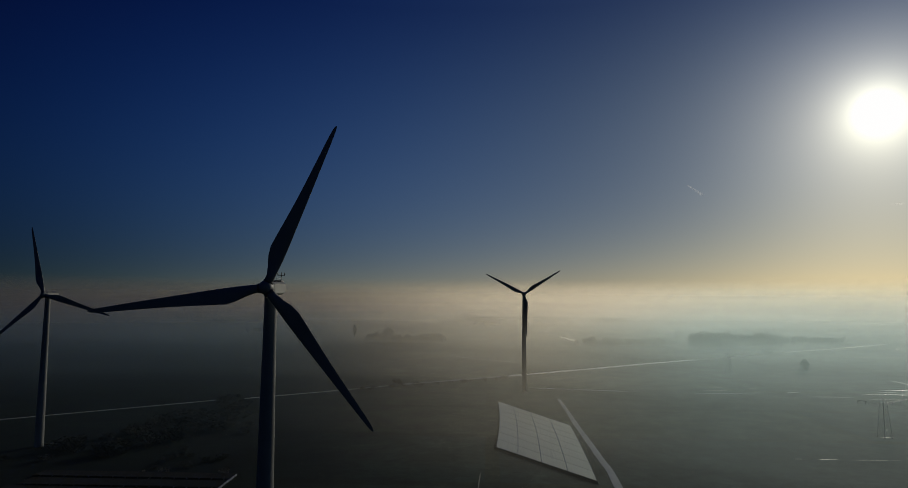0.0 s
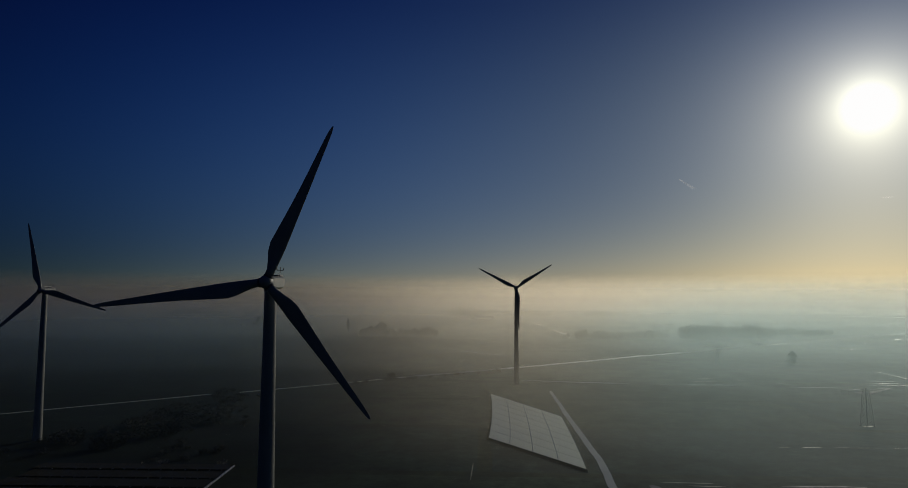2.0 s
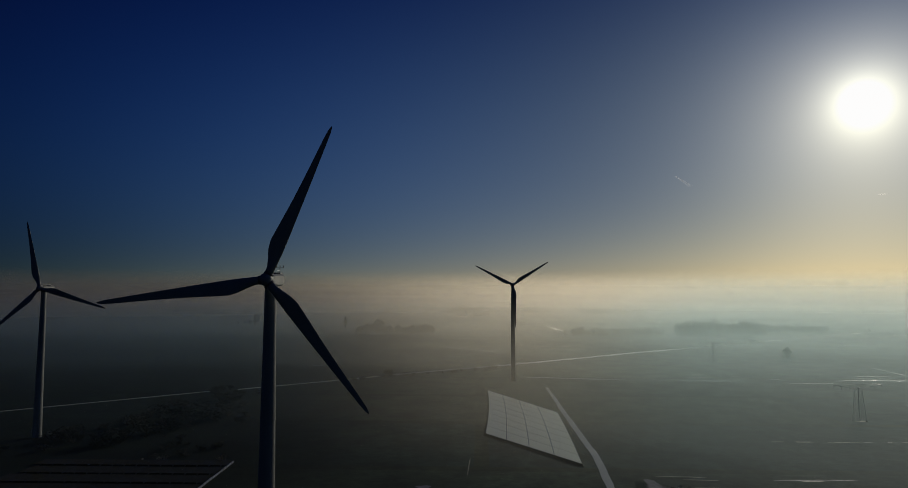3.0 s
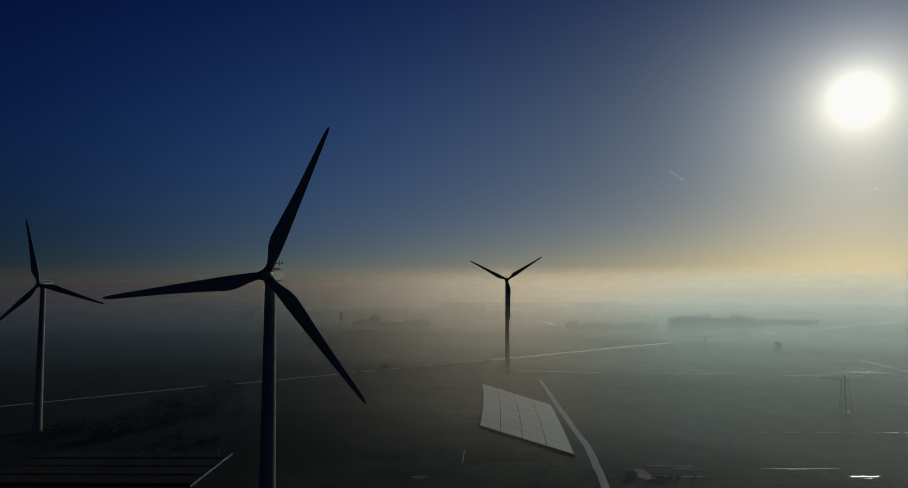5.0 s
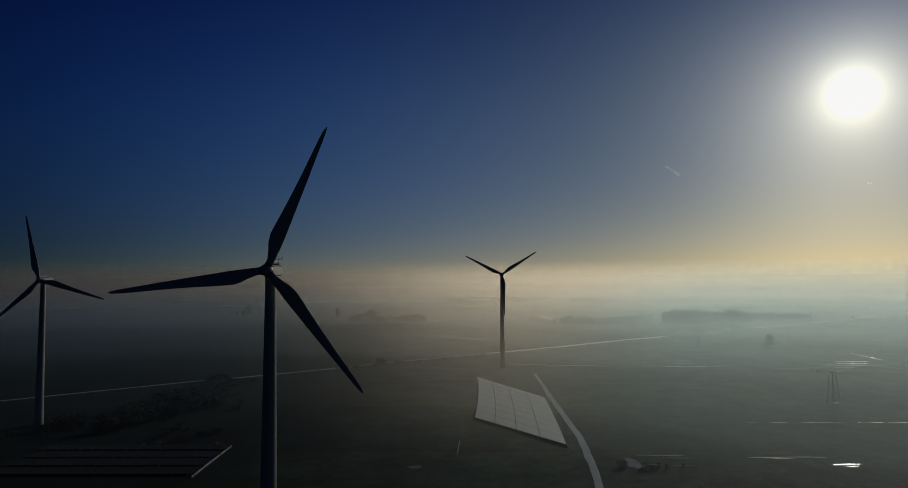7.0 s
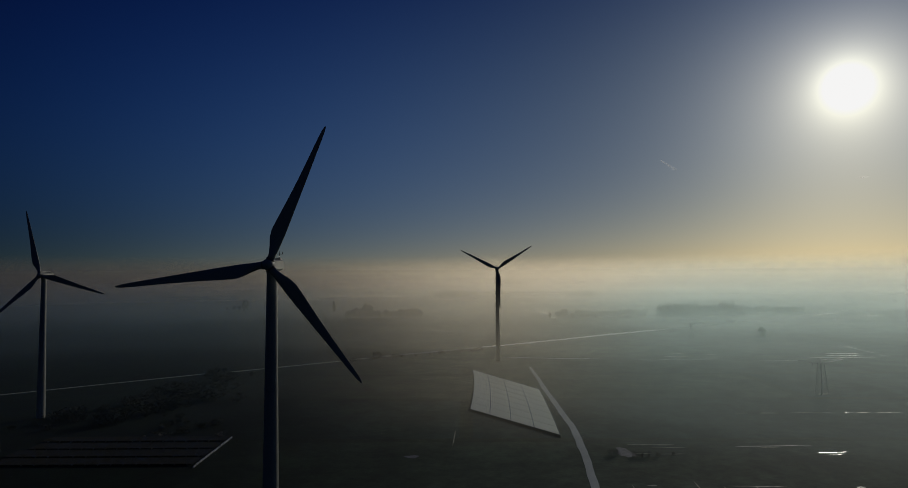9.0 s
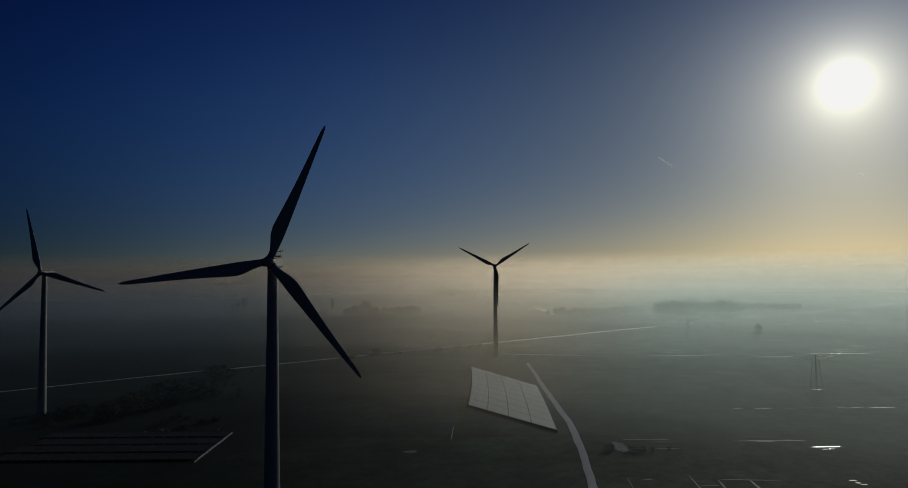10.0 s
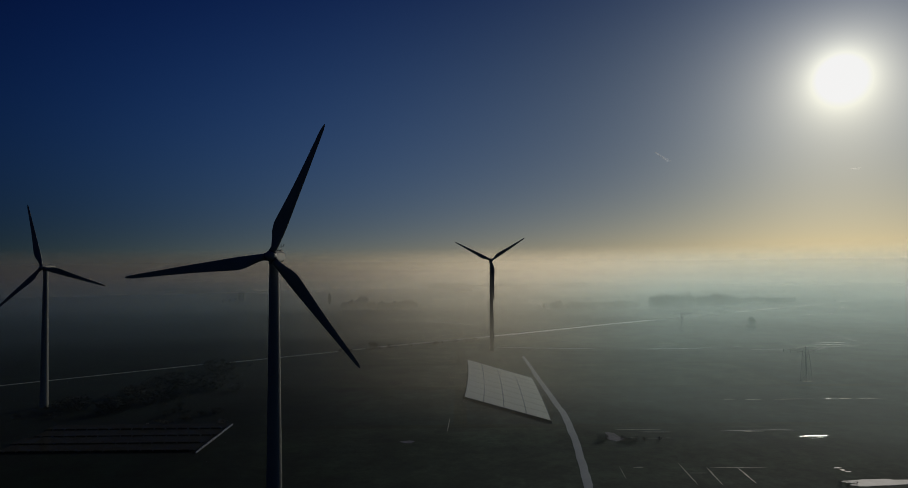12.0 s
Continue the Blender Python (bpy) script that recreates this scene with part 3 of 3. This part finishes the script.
# ---- solar rows beside the hedges ----
# each row runs 3 degrees off the east-west line and ends at the kerb rail
for south, north, x0 in ((-17.6, -9.4, -74), (-7.4, 1.4, -76), (3.2, 11.6, -74), (14.0, 21.2, -76)):
    row = root("solar_row", pose(-81.5, 240, 0, 0, 0, -3))
    tagged(row, "long low row of dark solar panels on the ground", "solar panels", "solar rows")
    n = 16
    for i in range(n):
        a, b = x0 + (-0.6 - x0) * i / n, x0 + (-0.6 - x0) * (i + 1) / n
        bm = bmesh.new()
        box(bm, a + 0.03, b - 0.03, south, north, 0.55, 0.62)
        part("panel", bm, GLASS_PANEL, row)
        bm = bmesh.new()
        box(bm, a + 2.0, a + 2.3, south + 0.8, north - 0.8, -0.1, 0.548)
        part("stand", bm, STEEL, row)
rail = root("edge_rail", pose(-81.4, 240.5, 0, 0, 0, -1.5))
tagged(rail, "pale broken metal kerb along the ends of the solar rows", "kerb rail")
for k in range(15):
    bm = bmesh.new()
    y = -20.5 + 2.75 * k
    box(bm, -0.16, 0.16, y, y + random.uniform(1.8, 2.6), -0.1, random.uniform(0.5, 0.75))
    part("rail_segment", bm, ALU, rail)


# ---- pylons ----
def pylon(x, y, turn, label):
    p = root("pylon", pose(x, y, 0, 0, 0, turn))
    tagged(p, label, "pylon", "power line pylons")
    arm_z, top_z, base, neck = 17.0, 19.4, 2.2, 1.1

    def corner(sx, sy, z):
        w = base + (neck - base) * min(1, z / arm_z)
        return Vector((sx * w, sy * w, z))
    for sx in (-1, 1):
        for sy in (-1, 1):
            bm = bmesh.new()
            beam(bm, corner(sx, sy, 0), corner(sx, sy, arm_z), 0.11)
            beam(bm, corner(sx, sy, arm_z), (0, 0, top_z), 0.11)
            part("leg", bm, STEEL, p)
            bm = bmesh.new()
            c = corner(sx, sy, 0)
            box(bm, c.x - 0.35, c.x + 0.35, c.y - 0.35, c.y + 0.35, -0.2, 0.3)
            part("footing", bm, CONCRETE, p, "pale concrete footing")
    zs = (0, 3.6, 6.8, 9.7, 12.4, 14.8, 17.0)
    for a, b in (((-1, -1), (1, -1)), ((1, -1), (1, 1)), ((1, 1), (-1, 1)), ((-1, 1), (-1, -1))):
        bm = bmesh.new()
        for z0, z1 in zip(zs, zs[1:]):
            beam(bm, corner(*a, z0), corner(*b, z1), 0.045)
            beam(bm, corner(*b, z0), corner(*a, z1), 0.045)
            beam(bm, corner(*a, z1), corner(*b, z1), 0.045)
        part("bracing", bm, STEEL, p)
    for s in (-1, 1):
        bm = bmesh.new()
        tip = Vector((s * 14.6, 0, arm_z + 1.6))
        for sy in (-1, 1):
            beam(bm, (s * neck, sy * neck, arm_z - 0.7), tip, 0.12)
        beam(bm, (0, 0, top_z - 0.9), tip, 0.1)
        for k in range(1, 8):
            q = k / 8
            x0 = s * (neck + (14.6 - neck) * q)
            lo = Vector((x0, neck * (1 - q), arm_z - 0.7 + 2.3 * q))
            hi = Vector((x0 - s * 0.7, 0, top_z - 0.9 + (arm_z + 1.6 - top_z + 0.9) * q))
            beam(bm, lo, hi, 0.06)
            beam(bm, lo, (x0, -neck * (1 - q), lo.z), 0.06)
        part("crossarm", bm, STEEL, p)
        for xx in (5.2, 9.8, 14.2):
            bm = bmesh.new()
            z = arm_z - 0.6 + 2.1 * xx / 14.6
            lathe(bm, ((0.05, z), (0.13, z - 0.2), (0.06, z - 0.4), (0.14, z - 0.7), (0.06, z - 0.95), (0.14, z - 1.3), (0.05, z - 1.6)), 8)
            ob = part("insulator", bm, DARK_TRIM, p, "hanging insulator string")
            ob.location = (s * xx, 0, 0)
    return p


pylon(217.8, 331.3, 8, "steel lattice pylon standing in wet pasture")
pylon(261.5, 602.3, 8, "steel lattice pylon fading into the mist")
pylon(350.2, 997.8, 8, "steel lattice pylon fading into the mist")


# ---- trees ----
def leaves(bm, centre, radius, n, size, rng):
    """Small clumps of twigs and leaves, scattered through a rounded mass."""
    for _ in range(n):
        while True:
            q = Vector((rng.uniform(-1, 1), rng.uniform(-1, 1), rng.uniform(-1, 1)))
            if 0.25 < q.length < 1:
                break
        c = Vector(centre) + Vector((q.x * radius[0], q.y * radius[1], q.z * radius[2]))
        u = Vector((rng.gauss(0, 1), rng.gauss(0, 1), rng.gauss(0, 1))).normalized()
        v = u.orthogonal().normalized()
        s = size * rng.uniform(0.5, 1.3)
        a, b = u * s, v * s * rng.uniform(0.4, 0.9)
        bm.faces.new([bm.verts.new(c + p) for p in (-a, b * 0.8, a * rng.uniform(0.7, 1.2), -b)])


def limb(bm, a, b, r0, r1, n=6):
    a, b = Vector(a), Vector(b)
    d = (b - a).normalized()
    u = d.orthogonal().normalized()
    v = d.cross(u)
    rings = [[bm.verts.new(p + (u * math.cos(2 * math.pi * i / n) + v * math.sin(2 * math.pi * i / n)) * r) for i in range(n)] for p, r in ((a, r0), (b, r1))]
    for i in range(n):
        bm.faces.new((rings[0][i], rings[0][(i + 1) % n], rings[1][(i + 1) % n], rings[1][i]))
    bm.faces.new(rings[1])


def tree(kind, seed):
    """A tree of unit kind at the origin: trunk with limbs, and a crown of clumps."""
    rng = random.Random(seed)
    t = root(kind, pose(0, 0, 0))
    wood, crown = bmesh.new(), bmesh.new()
    if kind == "poplar_tree":
        limb(wood, (0, 0, -0.3), (0.2, 0.1, 16), 0.45, 0.15)
        for k in range(9):
            z, a = 3 + 1.6 * k, rng.uniform(0, 6.28)
            limb(wood, (0, 0, z), (1.3 * math.cos(a), 1.3 * math.sin(a), z + 3), 0.14, 0.04, 5)
            w = 1.0 + 1.6 * math.sin(math.pi * (k + 1) / 10.5)
            leaves(crown, (rng.uniform(-.4, .4), rng.uniform(-.4, .4), z + 2.5), (w, w, 2.6), 110, 0.62, rng)
        leaves(crown, (0.1, 0, 19.2), (0.7, 0.7, 2.0), 40, 0.35, rng)
    elif kind == "bush":
        for k in range(6):
            a = rng.uniform(0, 6.28)
            limb(wood, (0, 0, -0.2), (1.2 * math.cos(a), 1.2 * math.sin(a), rng.uniform(1.6, 2.8)), 0.07, 0.02, 4)
        for k in range(5):
            leaves(crown, (rng.uniform(-1.3, 1.3), rng.uniform(-1.3, 1.3), rng.uniform(1.0, 2.3)), (1.5, 1.5, 1.0), 60, 0.2, rng)
    elif kind == "bare_bush":
        for k in range(34):
            a, r = rng.uniform(0, 6.28), rng.uniform(0.1, 1.0)
            base = Vector((1.3 * r * math.cos(a), 1.3 * r * math.sin(a), -0.2))
            mid = Vector((1.5 * r * math.cos(a), 1.5 * r * math.sin(a), rng.uniform(0.6, 1.2)))
            tip = Vector((1.9 * r * math.cos(a + 0.2), 1.9 * r * math.sin(a + 0.2), rng.uniform(1.4, 3.0) - 0.6 * r))
            limb(wood, base, mid, 0.02, 0.014, 4)
            limb(wood, mid, tip, 0.014, 0.006, 4)
            for _ in range(5):
                e = mid.lerp(tip, rng.uniform(0.0, 0.9))
                f = e + Vector((rng.uniform(-.5, .5), rng.uniform(-.5, .5), rng.uniform(0.3, 1.0)))
                limb(wood, e, f, 0.012, 0.004, 3)
        leaves(crown, (0, 0, 2.0), (1.4, 1.4, 1.5), 24, 0.06, rng)
    else:
        limb(wood, (0, 0, -0.3), (0.2, 0, 5), 0.5, 0.36, 8)
        for k in range(8):
            a, r = 2 * math.pi * k / 8 + rng.uniform(-.3, .3), rng.uniform(2.2, 3.8)
            tip = Vector((r * math.cos(a), r * math.sin(a), rng.uniform(7.5, 11.5)))
            limb(wood, (0.2, 0, rng.uniform(3.2, 4.9)), tip, 0.2, 0.06, 5)
            leaves(crown, tip, (2.7, 2.7, 2.4), 80, 0.5, rng)
            leaves(crown, (tip.x * 0.9, tip.y * 0.9, tip.z * 0.5), (2.0, 2.0, 2.2), 40, 0.45, rng)
        leaves(crown, (0.2, 0, 11.5), (2.8, 2.8, 2.4), 100, 0.5, rng)
    part("trunk", wood, TWIG if kind == "bare_bush" else BARK, t)
    part("crown", crown, TWIG if kind == "bare_bush" else SCRUB if kind == "bush" else LEAF, t)
    return t


LABELS = {"poplar_tree": "tall narrow poplar tree dark in the mist", "tree": "rounded winter tree dim in the mist",
          "bush": "low dark bush on rough pasture", "bare_bush": "bare leafless bush beside a flood pool"}
CATEGORY = {"poplar_tree": "tree", "tree": "tree", "bush": "bush", "bare_bush": "bush"}
SPREAD = {"poplar_tree": 1.0, "tree": 1.0, "bush": 1.45, "bare_bush": 1.3}
models = {}
plant_rng = random.Random(11)


def plant(kind, x, y, size, group=""):
    """Sets a tree of that size at a place; the first of each shape is built, the rest are copies."""
    key = (kind, plant_rng.randrange(3))
    m = pose(x, y, 0, 0, 0, plant_rng.uniform(0, 360)) @ Matrix.Diagonal((size * plant_rng.uniform(0.85, 1.15) * SPREAD[kind], size * plant_rng.uniform(0.85, 1.15) * SPREAD[kind], size, 1))
    if key not in models:
        t = tree(kind, 31 + 7 * key[1] + len(kind))
        models[key] = t
        t.matrix_basis = m
        tagged(t, LABELS[kind], CATEGORY[kind], group)
        return t
    src = models[key]
    keep = src.matrix_basis.copy()
    src.matrix_basis = Matrix.Identity(4)
    t = copy_thing(src, m)
    src.matrix_basis = keep
    return t


plant("poplar_tree", -161, 1100, 1.05)
for x, y, s in ((-344, 1200, 1.15), (-340, 1204, 1.05), (-347, 1203, 1.0)):
    plant("poplar_tree", x, y, s, "farm poplars")
plant("poplar_tree", 25, 1700, 0.9)
for x, y, s in ((72, 1640, 1.2), (-362, 1228, 0.8), (-374, 1234, 0.7), (-386, 1230, 0.6), (-106, 1100, 1.35), (-100, 1108, 1.2)):
    plant("tree", x, y, s, "farm trees")
for k in range(24):
    q = k / 23
    plant("tree", -126 + 118 * q + plant_rng.uniform(-3, 3), 980 - 10 * q + plant_rng.uniform(-10, 16), plant_rng.choice((0.6, 0.75, 0.9, 1.1)) * (0.8 + 0.5 * q), "farm trees")
for x, y, s in ((401, 806, 1.9), (409, 812, 1.5), (486, 867, 1.6), (700, 1010, 2.0), (-41, 512, 1.7), (-38, 515, 1.3), (-146, 441, 1.4), (-150, 439, 1.2), (-142, 443, 1.0)):
    plant("bush", x, y, s, "canal bushes")
for kind, x, y, s in (("tree", 345, 624, 0.85), ("tree", 347.5, 627, 0.6), ("bush", 343, 626, 1.0), ("bush", 346, 622, 0.8)):
    plant(kind, x, y, s, "lone clump on the pasture")

# hedges on rough ground between the canal and the solar rows
for k in range(54):
    q = k / 53
    plant("bush", -126 - 50 * q + plant_rng.gauss(0, 6), 424 - 138 * q + plant_rng.gauss(0, 7), plant_rng.choice((0.5, 0.8, 1.1, 1.7)), "hedge bushes")
for k in range(46):
    q = plant_rng.random()
    plant("bush", -112 - 36 * q + plant_rng.gauss(0, 8), 376 - 90 * q + plant_rng.gauss(0, 10), plant_rng.choice((0.5, 0.8, 1.3, 2.0)), "hedge bushes")
for k in range(14):
    plant("bush", plant_rng.uniform(-118, -92), plant_rng.uniform(268, 300), plant_rng.uniform(0.4, 0.9), "hedge bushes")
for k in range(16):
    q = k / 15
    plant("bush", -60 + 110 * q + plant_rng.uniform(-5, 5), 484 + 66 * q + plant_rng.uniform(-4, 4), plant_rng.uniform(0.6, 1.4), "hedge bushes")
for x, y, s in ((-109, 264, 0.8), (-111.5, 265, 0.6), (-86, 263.5, 0.8), (-88, 264.5, 0.5), (-118, 264, 0.4), (68.6, 225, 0.9), (70.2, 224, 0.75), (76.6, 222, 0.8), (78.6, 221, 0.7), (81.4, 222, 0.75), (84.5, 221.4, 0.6), (90.5, 222, 0.55), (126, 170.4, 0.4), (128, 170, 0.45), (130.5, 169.8, 0.4)):
    plant("bare_bush", x, y, s, "bushes by the pool")


def far_wood(x0, y0, x1, y1, height, deep, n, label, leafy=34, clump=1.1):
    """A wood so far off that its trees run together."""
    rng = random.Random(int(abs(x0)))
    bm = bmesh.new()
    for k in range(n):
        q = rng.random()
        h = height * rng.choice((0.55, 0.65, 0.75, 0.85, 0.95, 1.05)) * (0.92 + 0.14 * math.sin(9 * q + x0))
        c = (x0 + (x1 - x0) * q, y0 + (y1 - y0) * q + rng.uniform(0, deep), h * 0.55)
        limb(bm, (c[0], c[1], -0.3), (c[0], c[1], h * 0.5), 0.35, 0.2, 4)
        leaves(bm, c, (h * 0.33, h * 0.33, h * 0.45), leafy, clump, rng)
    tagged(part("far_wood", bm, LEAF), label, "wood", kind="stuff")


far_wood(-735, 1700, -445, 1650, 27, 60, 90, "distant dark wood almost lost in the mist", 60)
WIDE_WOOD = "wide leafless wood dim in the mist"
far_wood(188, 932, 335, 918, 13.5, 30, 95, WIDE_WOOD, 80, 1.0)
far_wood(345, 880, 412, 890, 24, 40, 85, WIDE_WOOD, 110, 1.15)
far_wood(430, 915, 486, 925, 23, 40, 70, WIDE_WOOD, 110, 1.15)
far_wood(500, 972, 636, 1017, 12, 35, 95, WIDE_WOOD, 80, 1.0)
far_wood(-126, 985, -8, 972, 15, 18, 85, "low thicket round the farm dim in the mist", 50, 1.5)
far_wood(388, 1700, 470, 1690, 27, 40, 40, "distant dark wood almost lost in the mist", 60)
far_wood(24, 1720, 140, 1700, 29, 50, 60, "distant dark wood almost lost in the mist", 60)
far_wood(550, 1300, 980, 1250, 17, 60, 110, "distant dark wood almost lost in the mist")
far_wood(180, 1750, 330, 1730, 26, 50, 50, "distant dark wood almost lost in the mist", 50)


# ---- farm ----
def barn(x, y, turn, length, width, eaves, ridge):
    b = root("barn", pose(x, y, 0, 0, 0, turn))
    tagged(b, "long low barn with a dark roof at the farm", "barn", "farm buildings")
    l, w = length / 2, width / 2
    bm = bmesh.new()
    v = box(bm, -l, l, -w, w, -0.2, eaves)
    ends = [bm.verts.new((sx * l, 0, ridge - 0.15)) for sx in (-1, 1)]
    bm.faces.new((v[4], ends[0], v[6]))
    bm.faces.new((v[5], v[7], ends[1]))
    part("wall", bm, BRICK, b)
    for s in (-1, 1):
        bm = bmesh.new()
        lo, hi = [], []
        for px in (-l - 0.5, l + 0.5):
            lo += [bm.verts.new((px, s * (w + 0.6), eaves - 0.25)), bm.verts.new((px, 0, ridge))]
            hi += [bm.verts.new((px, s * (w + 0.6), eaves)), bm.verts.new((px, 0, ridge + 0.25))]
        for f in ((lo[0], lo[1], lo[3], lo[2]), (hi[0], hi[2], hi[3], hi[1]), (lo[0], lo[2], hi[2], hi[0]), (lo[0], hi[0], hi[1], lo[1]), (lo[2], lo[3], hi[3], hi[2])):
            bm.faces.new(f)
        part("roof", bm, ROOF, b)
    bm = bmesh.new()
    box(bm, -2.2, 2.2, -w - 0.08, -w - 0.02, -0.1, min(4.0, eaves - 0.4))
    part("door", bm, DARK_TRIM, b, "dark barn door")
    return b


barn(112, 1640, 6, 46, 16, 5.0, 9.5)
barn(60, 1660, -20, 26, 14, 4.5, 8.5)


# ---- vapour trails ----
def trail(a, b, w):
    bm = bmesh.new()
    a, b = Vector(a), Vector(b)
    rng = random.Random(5)
    for k in range(40):
        q = k / 39
        leaves(bm, a.lerp(b, q), (w * (0.3 + q), w * (0.3 + q), w * 0.5 * (0.3 + q)), 40, w * 0.3, rng)
    tagged(part("vapour_trail", bm, VAPOUR), "short white vapour trail high in the sky", "vapour trail", kind="stuff")


trail((1656, 4286, 861), (1757, 4286, 796), 14)
trail((2809, 3900, 679), (2863, 3900, 683), 11)
